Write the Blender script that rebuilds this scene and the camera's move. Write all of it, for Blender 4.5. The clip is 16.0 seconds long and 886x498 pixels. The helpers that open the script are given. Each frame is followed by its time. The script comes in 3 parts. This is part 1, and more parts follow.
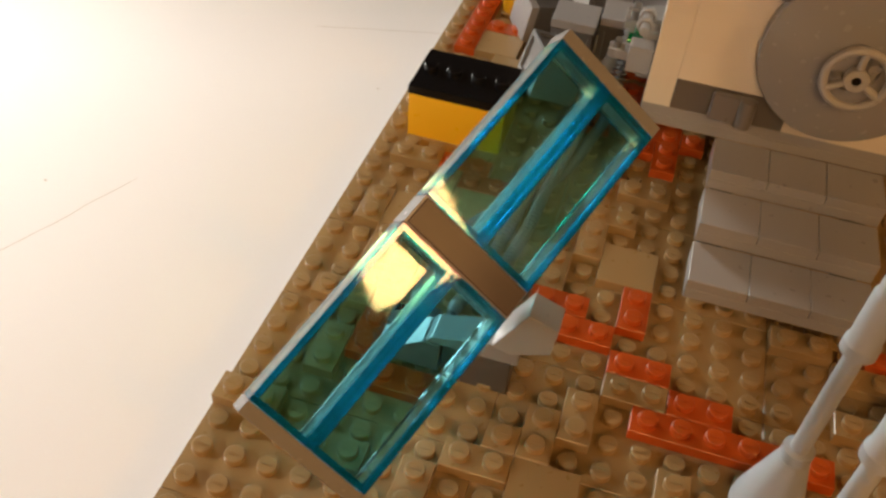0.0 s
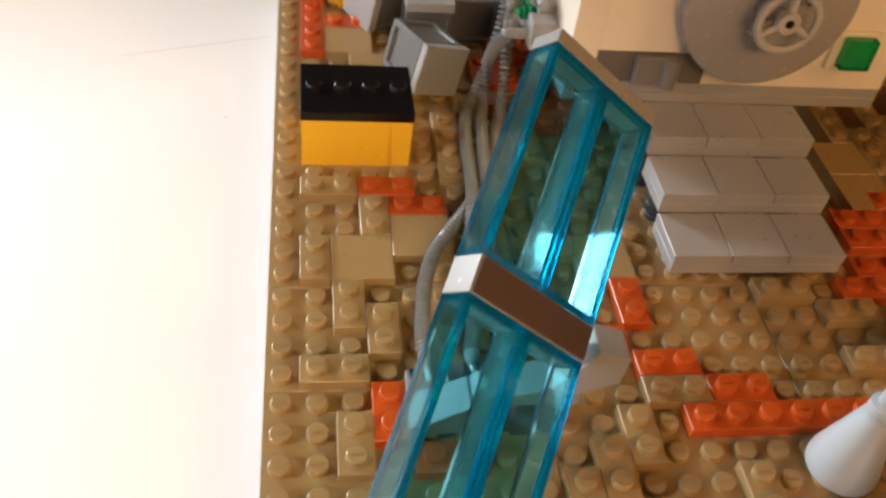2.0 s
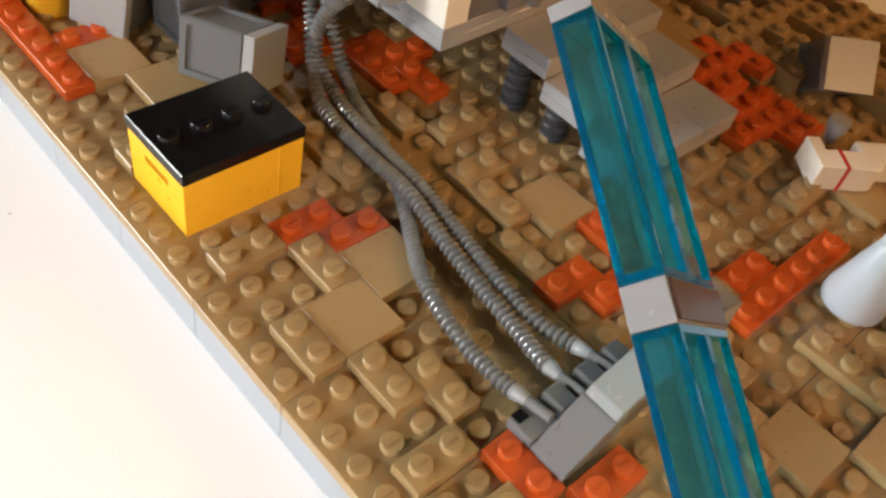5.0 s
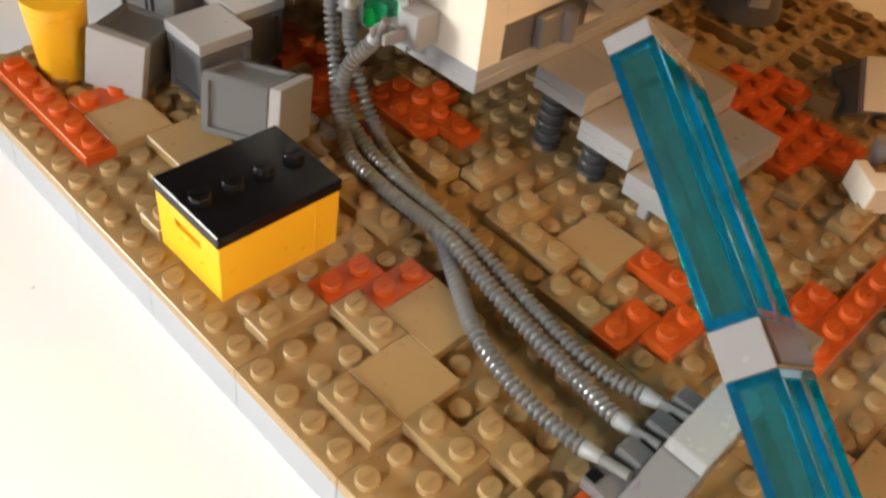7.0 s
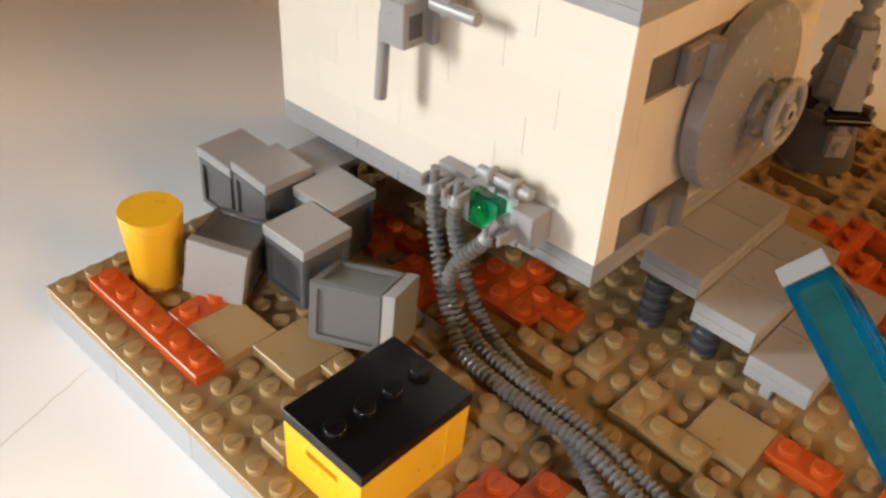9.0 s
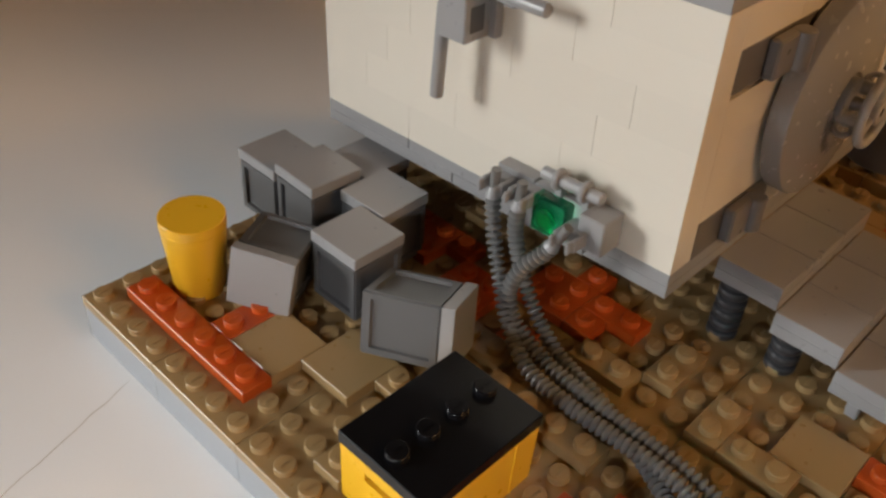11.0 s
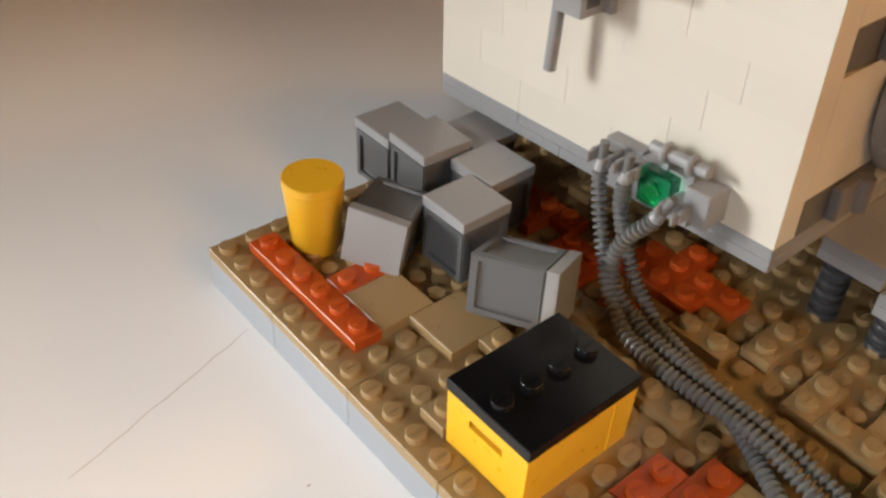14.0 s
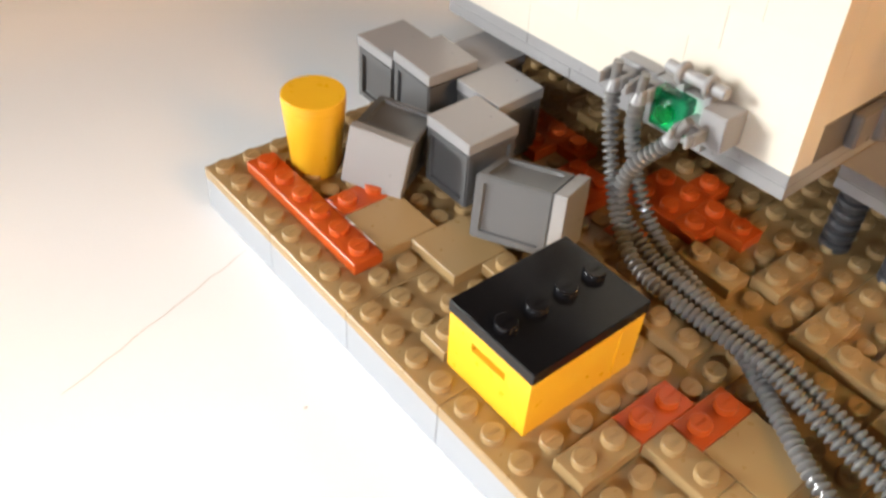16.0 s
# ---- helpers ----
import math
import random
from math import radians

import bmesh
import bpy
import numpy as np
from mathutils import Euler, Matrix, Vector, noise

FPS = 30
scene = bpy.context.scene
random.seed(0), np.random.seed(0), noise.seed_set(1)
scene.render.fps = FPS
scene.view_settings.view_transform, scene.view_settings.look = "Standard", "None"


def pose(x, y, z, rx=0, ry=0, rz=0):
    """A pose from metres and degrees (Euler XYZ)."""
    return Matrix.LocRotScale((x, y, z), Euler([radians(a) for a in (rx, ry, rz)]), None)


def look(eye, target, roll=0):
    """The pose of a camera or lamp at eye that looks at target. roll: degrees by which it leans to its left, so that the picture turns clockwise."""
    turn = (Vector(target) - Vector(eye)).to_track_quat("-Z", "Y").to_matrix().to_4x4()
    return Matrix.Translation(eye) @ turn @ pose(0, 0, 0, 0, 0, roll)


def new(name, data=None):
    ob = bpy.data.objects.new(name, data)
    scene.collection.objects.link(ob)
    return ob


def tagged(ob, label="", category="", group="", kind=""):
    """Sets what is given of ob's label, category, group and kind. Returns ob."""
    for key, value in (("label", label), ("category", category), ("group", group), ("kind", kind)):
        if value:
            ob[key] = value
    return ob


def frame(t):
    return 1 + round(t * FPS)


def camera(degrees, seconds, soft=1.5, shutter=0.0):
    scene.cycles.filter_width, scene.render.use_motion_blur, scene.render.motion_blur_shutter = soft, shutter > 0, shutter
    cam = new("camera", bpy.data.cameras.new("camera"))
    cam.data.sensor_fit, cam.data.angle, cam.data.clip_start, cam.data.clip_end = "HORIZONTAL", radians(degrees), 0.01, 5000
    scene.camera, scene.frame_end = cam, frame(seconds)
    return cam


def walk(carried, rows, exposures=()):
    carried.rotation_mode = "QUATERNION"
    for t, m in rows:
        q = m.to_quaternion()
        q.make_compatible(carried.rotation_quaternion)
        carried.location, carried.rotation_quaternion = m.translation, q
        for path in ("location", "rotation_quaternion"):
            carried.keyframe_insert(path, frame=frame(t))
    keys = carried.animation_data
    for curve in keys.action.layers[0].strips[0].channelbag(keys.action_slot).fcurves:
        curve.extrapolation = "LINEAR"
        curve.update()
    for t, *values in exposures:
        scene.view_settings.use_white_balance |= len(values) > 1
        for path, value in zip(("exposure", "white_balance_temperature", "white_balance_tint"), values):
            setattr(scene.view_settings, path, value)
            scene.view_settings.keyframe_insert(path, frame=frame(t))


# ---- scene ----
cam = camera(52.8, 16.0, soft=2.6, shutter=0.5)
PATH = [
    (0, (0.07835, -0.34358, 0.17568), (0.07505, -0.32936, 0.16201), 5.69),
    (0.5, (0.06710, -0.34081, 0.17183), (0.06466, -0.32658, 0.15799), 6.46),
    (1, (0.04720, -0.32769, 0.16525), (0.04657, -0.31339, 0.15129), 7.67),
    (1.5, (0.02455, -0.32029, 0.16591), (0.02607, -0.30604, 0.15196), 8.96),
    (2, (0.00874, -0.31488, 0.16630), (0.01185, -0.30081, 0.15243), 8.75),
    (2.5, (-0.00541, -0.29246, 0.15419), (-0.00004, -0.27943, 0.14000), 9.92),
    (3, (-0.01936, -0.26288, 0.14933), (-0.01162, -0.25162, 0.13473), 12.47),
    (5.5, (-0.06347, -0.23661, 0.15470), (-0.05257, -0.22813, 0.14025), 13.40),
    (6, (-0.06501, -0.23598, 0.15550), (-0.05422, -0.22710, 0.14119), 11.95),
    (6.5, (-0.06278, -0.23020, 0.15021), (-0.05193, -0.22139, 0.13590), 11.51),
    (7, (-0.06038, -0.22434, 0.14519), (-0.04912, -0.21523, 0.13139), 9.76),
    (7.5, (-0.06272, -0.21332, 0.14396), (-0.05127, -0.20408, 0.13042), 8.74),
    (8, (-0.06504, -0.20396, 0.15125), (-0.05334, -0.19431, 0.13822), 7.50),
    (8.5, (-0.06666, -0.19410, 0.15601), (-0.05464, -0.18422, 0.14345), 6.74),
    (9, (-0.06618, -0.18850, 0.15782), (-0.05404, -0.17836, 0.14557), 5.58),
    (11.5, (-0.06352, -0.17321, 0.14878), (-0.05196, -0.16254, 0.13643), 3.94),
    (12, (-0.06802, -0.17490, 0.14994), (-0.05712, -0.16379, 0.13738), 3.06),
    (12.5, (-0.07506, -0.17946, 0.15129), (-0.06485, -0.16766, 0.13878), 1.78),
    (13, (-0.07559, -0.18108, 0.15192), (-0.06538, -0.16927, 0.13943), 2.29),
    (13.5, (-0.07414, -0.17910, 0.15027), (-0.06372, -0.16736, 0.13788), 2.81),
    (14, (-0.07545, -0.17875, 0.15019), (-0.06505, -0.16707, 0.13772), 2.94),
    (14.5, (-0.07471, -0.17851, 0.14934), (-0.06436, -0.16689, 0.13679), 2.97),
    (15, (-0.07474, -0.17872, 0.14883), (-0.06438, -0.16713, 0.13625), 3.14),
    (15.5, (-0.07547, -0.17810, 0.14537), (-0.06516, -0.16662, 0.13265), 3.59),
    (16, (-0.07495, -0.17707, 0.14200), (-0.06501, -0.16606, 0.12859), 4.35),
]
EXPOSURE = [(0, -0.38), (0.5, -0.3), (1, -0.22), (1.5, -0.2), (2, 0.1), (2.5, -0.15), (2.75, -0.5), (3, -1.1), (3.2, -0.79), (5.3, 0.25), (5.5, 0.36), (6, 0.36),
            (6.5, 0.26), (7, 0.2), (7.5, 0.32), (8, 0.57), (8.5, 0.6), (9, 0.1), (9.2, 0.13), (11.3, -0.72), (11.5, -0.69), (12, -0.11), (12.5, 0.25), (13, -0.02),
            (13.5, -0.19), (14, -0.28), (14.5, -0.27), (15, -0.23), (15.5, -0.02), (16, 0.4)]
# the white balance drifts: a little warm at first, cool while the window glares on the panel
KELVIN = {0: 6850, 0.5: 6720, 1: 6600, 2.5: 6150, 2.75: 5960, 3: 5900, 3.2: 5960, 5.3: 6250, 5.5: 6280, 6: 6300, 7: 6450, 7.5: 6450, 8: 6420, 8.5: 6400, 9: 6350, 9.2: 6330}
walk(cam, [(t, look(eye, target, roll)) for t, eye, target, roll in PATH], [(t, stops, KELVIN.get(t, 6250), 10) for t, stops in EXPOSURE])

# One stud is 8 mm, one plate 3.2 mm, one brick 9.6 mm. Plan places are in studs: x to the right
# from the base's edge, y towards the front from its back corner; heights are in millimetres.
U, PL, BR = 0.008, 3.2, 9.6
TABLE_Z = -12.8


def W(x, y, z):
    return Vector((x * U, -y * U, z / 1000))


# ---------------------------------------------------------------- light
world = bpy.data.worlds.new("room_light")
scene.world = world
world.use_nodes = True
world.node_tree.nodes["Background"].inputs[0].default_value = (0.75, 0.85, 1.0, 1)
world.node_tree.nodes["Background"].inputs[1].default_value = 0.11


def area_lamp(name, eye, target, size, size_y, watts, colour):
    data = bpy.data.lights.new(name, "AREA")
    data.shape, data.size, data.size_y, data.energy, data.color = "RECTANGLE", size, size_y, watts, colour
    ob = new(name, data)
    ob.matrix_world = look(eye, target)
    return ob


# unseen lights: added near daylight, the window beyond, a warm lamp right, one in front
# added lamp without a known window, brightens the table on the left
area_lamp("unseen_daylight", (-0.85, -0.42, 0.50), (-0.10, -0.28, 0.0), 0.18, 0.22, 46.0, (0.95, 0.98, 1.0))
# two panes of the window that the panel mirrors
area_lamp("unseen_daylight", (-1.494, 1.312, 0.58), (0.045, -0.19, 0.055), 0.32, 0.86, 50.0, (0.97, 0.965, 0.90))
area_lamp("unseen_daylight", (-1.737, 1.012, 0.48), (0.045, -0.19, 0.055), 0.44, 0.70, 8.0, (0.97, 0.97, 1.0))
area_lamp("standing_lamp", (1.15, -0.78, 0.95), (0.08, -0.12, 0.0), 0.22, 0.22, 7.0, (1.0, 0.53, 0.19))
# warm lamp in front, well below the ceiling
area_lamp("front_lamp", (0.12, -1.35, 0.80), (0.1, -0.05, 0.0), 0.40, 0.40, 9.0, (1.0, 0.53, 0.20))


# ---------------------------------------------------------------- materials
def material(name):
    m = bpy.data.materials.new(name)
    m.use_nodes = True
    n = m.node_tree.nodes
    return m, n, m.node_tree.links, n["Principled BSDF"]


def plastic(name, colour, rough=0.28, vary=0.06, spec=0.5, sss=0.0):
    """Moulded plastic: faint colour spread from piece to piece, fine scuffs in the gloss, very slight sink marks."""
    m, n, k, p = material(name)
    co = n.new("ShaderNodeTexCoord")
    info = n.new("ShaderNodeObjectInfo")
    big = n.new("ShaderNodeTexNoise")
    big.inputs["Scale"].default_value, big.inputs["Detail"].default_value = 90, 1
    k.new(co.outputs["Object"], big.inputs["Vector"])
    fine = n.new("ShaderNodeTexNoise")
    fine.inputs["Scale"].default_value, fine.inputs["Detail"].default_value = 420, 1
    k.new(co.outputs["Object"], fine.inputs["Vector"])
    val = n.new("ShaderNodeMath")
    val.operation = "MULTIPLY_ADD"
    k.new(info.outputs["Random"], val.inputs[0])
    val.inputs[1].default_value, val.inputs[2].default_value = vary * 2, 1 - vary
    add = n.new("ShaderNodeMath")
    add.operation = "MULTIPLY_ADD"
    k.new(big.outputs["Fac"], add.inputs[0])
    add.inputs[1].default_value = vary
    k.new(val.outputs[0], add.inputs[2])
    hsv = n.new("ShaderNodeHueSaturation")
    hsv.inputs["Color"].default_value = (*colour, 1)
    k.new(add.outputs[0], hsv.inputs["Value"])
    k.new(hsv.outputs[0], p.inputs["Base Color"])
    r = n.new("ShaderNodeMapRange")
    k.new(fine.outputs["Fac"], r.inputs["Value"])
    r.inputs["To Min"].default_value, r.inputs["To Max"].default_value = rough - 0.02, rough + 0.03
    k.new(r.outputs[0], p.inputs["Roughness"])
    p.inputs["Specular IOR Level"].default_value = spec
    bump = n.new("ShaderNodeBump")
    bump.inputs["Strength"].default_value, bump.inputs["Distance"].default_value = 0.02, 0.0003
    k.new(big.outputs["Fac"], bump.inputs["Height"])
    k.new(bump.outputs[0], p.inputs["Normal"])
    if sss:
        p.inputs["Subsurface Weight"].default_value = sss
        p.inputs["Subsurface Radius"].default_value = (0.002, 0.001, 0.0006)
    return m


def clear_plastic(name, colour, clear=0.9):
    m, n, k, p = material(name)
    p.inputs["Base Color"].default_value = (*colour, 1)
    p.inputs["Transmission Weight"].default_value = clear
    p.inputs["IOR"].default_value = 1.5
    co, fine = n.new("ShaderNodeTexCoord"), n.new("ShaderNodeTexNoise")
    fine.inputs["Scale"].default_value = 300
    k.new(co.outputs["Object"], fine.inputs["Vector"])
    r = n.new("ShaderNodeMapRange")
    k.new(fine.outputs["Fac"], r.inputs["Value"])
    r.inputs["To Min"].default_value, r.inputs["To Max"].default_value = 0.015, 0.06
    k.new(r.outputs[0], p.inputs["Roughness"])
    return m


def painted(name, colour, rough, scale, vary, bump_mm=0.05, spec=0.5):
    m, n, k, p = material(name)
    p.inputs["Specular IOR Level"].default_value = spec
    co = n.new("ShaderNodeTexCoord")
    a = n.new("ShaderNodeTexNoise")
    a.inputs["Scale"].default_value, a.inputs["Detail"].default_value = scale, 6
    b = n.new("ShaderNodeTexNoise")
    b.inputs["Scale"].default_value, b.inputs["Detail"].default_value = scale * 40, 4
    for t in (a, b):
        k.new(co.outputs["Object"], t.inputs["Vector"])
    mix = n.new("ShaderNodeMix")
    mix.data_type = "RGBA"
    k.new(a.outputs["Fac"], mix.inputs["Factor"])
    mix.inputs["A"].default_value = (*[c * (1 - vary) for c in colour], 1)
    mix.inputs["B"].default_value = (*[min(1, c * (1 + vary)) for c in colour], 1)
    k.new(mix.outputs["Result"], p.inputs["Base Color"])
    r = n.new("ShaderNodeMapRange")
    k.new(a.outputs["Fac"], r.inputs["Value"])
    r.inputs["To Min"].default_value, r.inputs["To Max"].default_value = rough - 0.05, rough + 0.08
    k.new(r.outputs[0], p.inputs["Roughness"])
    bump = n.new("ShaderNodeBump")
    bump.inputs["Strength"].default_value, bump.inputs["Distance"].default_value = 0.25, bump_mm / 1000
    k.new(b.outputs["Fac"], bump.inputs["Height"])
    k.new(bump.outputs[0], p.inputs["Normal"])
    return m


TAN = plastic("tan_plastic", (0.318, 0.208, 0.092), 0.28, 0.04)
ORANGE = plastic("dark_orange_plastic", (0.45, 0.072, 0.01), 0.3)
WHITE = plastic("white_plastic", (0.73, 0.67, 0.57), 0.3, 0.02)
LIGHT_GREY = plastic("light_grey_plastic", (0.30, 0.295, 0.295), 0.28, 0.04)
DARK_GREY = plastic("dark_grey_plastic", (0.085, 0.08, 0.08), 0.32, 0.05)
HOSE_GREY = plastic("hose_grey_plastic", (0.175, 0.173, 0.17), 0.15, 0.04, 1.0)
BLACK = plastic("black_plastic", (0.006, 0.006, 0.007), 0.17, 0.03, 0.35)
YELLOW = plastic("yellow_plastic", (0.80, 0.44, 0.02), 0.28, 0.03)
RED = plastic("red_plastic", (0.5, 0.02, 0.02), 0.3)
BLUE = clear_plastic("clear_blue_plastic", (0.18, 0.59, 0.70), 1.0)
# wall and edge tints stand in for light absorbed along the same plastic
BLUE_SIDE = clear_plastic("clear_blue_wall", (0.26, 0.66, 0.69), 0.98)
BLUE_EDGE = clear_plastic("clear_blue_edge", (0.0, 0.38, 0.59), 0.93)
GREEN = clear_plastic("clear_green_plastic", (0.012, 0.70, 0.22), 0.96)
TABLE = painted("table_laminate", (0.85, 0.845, 0.835), 0.58, 6, 0.03, spec=0.25)
SCRATCH = painted("scratch_dark", (0.60, 0.56, 0.50), 0.7, 60, 0.2)
FLOORWOOD = painted("floor_wood", (0.22, 0.13, 0.07), 0.5, 4, 0.2, 0.2)
RIMGREY = plastic("rim_grey_plastic", (0.29, 0.30, 0.315), 0.3, 0.03)
HINGE_GREY = plastic("hinge_grey_plastic", (0.12, 0.108, 0.10), 0.32, 0.04)
WHEEL_GREY = plastic("pale_grey_plastic", (0.38, 0.375, 0.37), 0.28, 0.03)
CAP_GREY = plastic("cap_grey_plastic", (0.27, 0.265, 0.27), 0.26, 0.03)
FOOT_GREY = plastic("foot_grey_plastic", (0.16, 0.152, 0.155), 0.28, 0.03)
CRATE_GREY = plastic("crate_grey_plastic", (0.105, 0.105, 0.106), 0.3, 0.04)
PILLAR_GREY = plastic("pillar_grey_plastic", (0.05, 0.05, 0.054), 0.3, 0.04)
BAR_SHADE_BROWN = plastic("bar_shade_brown", (0.085, 0.055, 0.045), 0.3, 0.03, 0.3)
MAST_GREY = plastic("mast_grey_plastic", (0.42, 0.44, 0.47), 0.3, 0.02)
WALLPAINT = painted("wall_paint", (0.17, 0.13, 0.095), 0.75, 3, 0.04, 0.2)


# ---------------------------------------------------------------- mesh helpers
def slab(bm, x0, x1, y0, y1, z0, z1, b=0.0):
    """A box in metres with small chamfers b on all its edges."""
    ret = bmesh.ops.create_cube(bm, size=1)
    vs = ret["verts"]
    for v in vs:
        v.co = Vector((x0 + (v.co.x + 0.5) * (x1 - x0), y0 + (v.co.y + 0.5) * (y1 - y0), z0 + (v.co.z + 0.5) * (z1 - z0)))
    if b:
        es = list({e for v in vs for e in v.link_edges})
        bmesh.ops.bevel(bm, geom=es, offset=b, segments=1, affect="EDGES", profile=0.5)


def lathe(bm, prof, seg=24, m=None, caps=True):
    """A turned shape round z through the (radius, height) profile, in metres."""
    rings = []
    for r, z in prof:
        ring = []
        for i in range(seg):
            a = 2 * math.pi * i / seg
            v = Vector((r * math.cos(a), r * math.sin(a), z))
            ring.append(bm.verts.new(m @ v if m else v))
        rings.append(ring)
    for a, b in zip(rings, rings[1:]):
        for i in range(seg):
            f = bm.faces.new((a[i], a[(i + 1) % seg], b[(i + 1) % seg], b[i]))
            f.smooth = True
    if caps:
        bm.faces.new(rings[-1])
        bm.faces.new(list(reversed(rings[0])))


def rod(bm, a, b, r, seg=12, r2=None):
    a, b = Vector(a), Vector(b)
    m = Matrix.Translation(a) @ (b - a).to_track_quat("Z", "Y").to_matrix().to_4x4()
    n = (b - a).length
    c = min(r * 0.15, 0.0003)
    r2 = r if r2 is None else r2
    lathe(bm, [(r - c, 0), (r, c), (r2, n - c), (r2 - c, n)], seg, m)


def ring(bm, m, big, small, seg=32, sides=10):
    """A torus round z of m."""
    rs = []
    for i in range(seg):
        a = 2 * math.pi * i / seg
        rs.append([bm.verts.new(m @ Vector(((big + small * math.cos(t)) * math.cos(a), (big + small * math.cos(t)) * math.sin(a), small * math.sin(t))))
                   for t in [2 * math.pi * j / sides for j in range(sides)]])
    for i in range(seg):
        a, b = rs[i], rs[(i + 1) % seg]
        for j in range(sides):
            bm.faces.new((a[j], b[j], b[(j + 1) % sides], a[(j + 1) % sides])).smooth = True


def stud(bm, x, y, z, seg=20):
    """One stud, 4.8 mm across and 1.7 mm high, with its rounded rim and four raised strokes on top."""
    m = Matrix.Translation((x, y, z))
    r, h = 0.0024, 0.0017
    lathe(bm, [(r, 0), (r, h - 0.00022), (r - 0.00008, h - 0.00008), (r - 0.00025, h)], seg, m)
    for i in range(4):
        cx = (i - 1.5) * 0.00075
        for s in (-1, 1):
            slab(bm, x + cx - 0.00013 + s * 0.00018, x + cx + 0.00013 + s * 0.00018, y - 0.0004, y + 0.0004, z + h, z + h + 0.00012)


def mesh_of(bm, name, mat):
    me = bpy.data.meshes.new(name)
    bmesh.ops.recalc_face_normals(bm, faces=bm.faces[:])
    for e in bm.edges:
        if len(e.link_faces) == 2 and e.calc_face_angle(0) > radians(38):
            e.smooth = False
    bm.to_mesh(me)
    bm.free()
    me.materials.append(mat)
    return me


def part(name, bm, mat, parent=None, label=""):
    ob = new(name, mesh_of(bm, name, mat))
    if parent:
        ob.parent = parent
    if label:
        ob["label"] = label
    return ob


def thing(name, label, category, m=None, group=""):
    ob = new(name)
    ob.empty_display_size = 0.005
    ob.matrix_world = m if m else Matrix()
    return tagged(ob, label, category, group)


def box(x0, x1, y0, y1, z0, z1, b=0.00015):
    """A chamfered box in plan units: studs across, millimetres up."""
    bm = bmesh.new()
    slab(bm, x0 * U, x1 * U, -y1 * U, -y0 * U, z0 / 1000, z1 / 1000, b)
    return bm


# ---------------------------------------------------------------- table and room
bm = bmesh.new()
slab(bm, -0.46, 0.95, -0.62, 0.80, TABLE_Z / 1000 - 0.03, TABLE_Z / 1000, 0.002)
table = tagged(new("table", mesh_of(bm, "table", TABLE)), "white laminate table top with fine scratches", "table", kind="structure")


def ribbon(points, width, z, mat, name, parent):
    """A hair-thin raised scratch along plan points in metres."""
    bm = bmesh.new()
    rows = []
    for i, (x, y) in enumerate(points):
        a, b = points[max(i - 1, 0)], points[min(i + 1, len(points) - 1)]
        d = Vector((b[0] - a[0], b[1] - a[1], 0)).normalized()
        n = Vector((-d.y, d.x, 0)) * width * (0.5 if 0 < i < len(points) - 1 else 0.15)
        rows.append([bm.verts.new(Vector((x, y, z)) + n), bm.verts.new(Vector((x, y, z + 0.00004))), bm.verts.new(Vector((x, y, z)) - n)])
    for a, b in zip(rows, rows[1:]):
        for i in (0, 1):
            bm.faces.new((a[i], b[i], b[i + 1], a[i + 1]))
    return part(name, bm, mat, parent)


def wobble(a, b, n, amp, seed):
    rng = random.Random(seed)
    return [(a[0] + (b[0] - a[0]) * i / n + rng.uniform(-amp, amp), a[1] + (b[1] - a[1]) * i / n + rng.uniform(-amp, amp)) for i in range(n + 1)]


TZ = TABLE_Z / 1000 + 0.00003
ribbon(wobble((-0.0012, -0.0212), (-0.0560, -0.0386), 14, 0.0003, 3), 0.0003, TZ, SCRATCH, "scratch", table)
ribbon(wobble((-0.0700, -0.1520), (-0.0975, -0.2180), 12, 0.0004, 5), 0.0003, TZ, SCRATCH, "scratch", table)
for x, y, r in [(-0.0957, -0.1634, 0.0005), (-0.016, -0.072, 0.0004)]:
    bm = bmesh.new()
    lathe(bm, [(r, 0), (r * 0.8, 0.00005)], 9, Matrix.Translation((x, y, TZ)) @ Matrix.Diagonal((1.4, 0.8, 1, 1)))
    part("speck", bm, SCRATCH, table)

# plain unseen room added round the table; two gaps in its west wall shape the daylight


def room_piece(name, x0, x1, y0, y1, z0, z1, mat, label, cat):
    bm = bmesh.new()
    slab(bm, x0, x1, y0, y1, z0, z1)
    return tagged(new(name, mesh_of(bm, name, mat)), label, cat, kind="structure")


RX0, RX1, RY0, RY1, RZ0, RZ1 = -0.50, 1.7, -1.8, 1.6, -0.75, 1.75
room_piece("floor", RX0, RX1, RY0, RY1, RZ0 - 0.1, RZ0, FLOORWOOD, "brown wooden room floor", "floor")
room_piece("ceiling", RX0, RX1, RY0, RY1, RZ1, RZ1 + 0.1, WALLPAINT, "beige painted ceiling", "ceiling")
room_piece("wall_east", RX1, RX1 + 0.1, RY0, RY1, RZ0, RZ1, WALLPAINT, "beige painted room wall", "wall")
room_piece("wall_south", RX0 - 0.1, RX1 + 0.1, RY0 - 0.1, RY0, RZ0, RZ1, WALLPAINT, "beige painted room wall", "wall")
room_piece("wall_north", RX0 - 0.1, RX1 + 0.1, RY1, RY1 + 0.1, RZ0, RZ1, WALLPAINT, "beige painted room wall", "wall")
wall_w = room_piece("wall_west", RX0 - 0.1, RX0, RY0, -0.56, RZ0, RZ1, WALLPAINT, "beige unseen wall, its gaps cut to shape daylight", "wall")
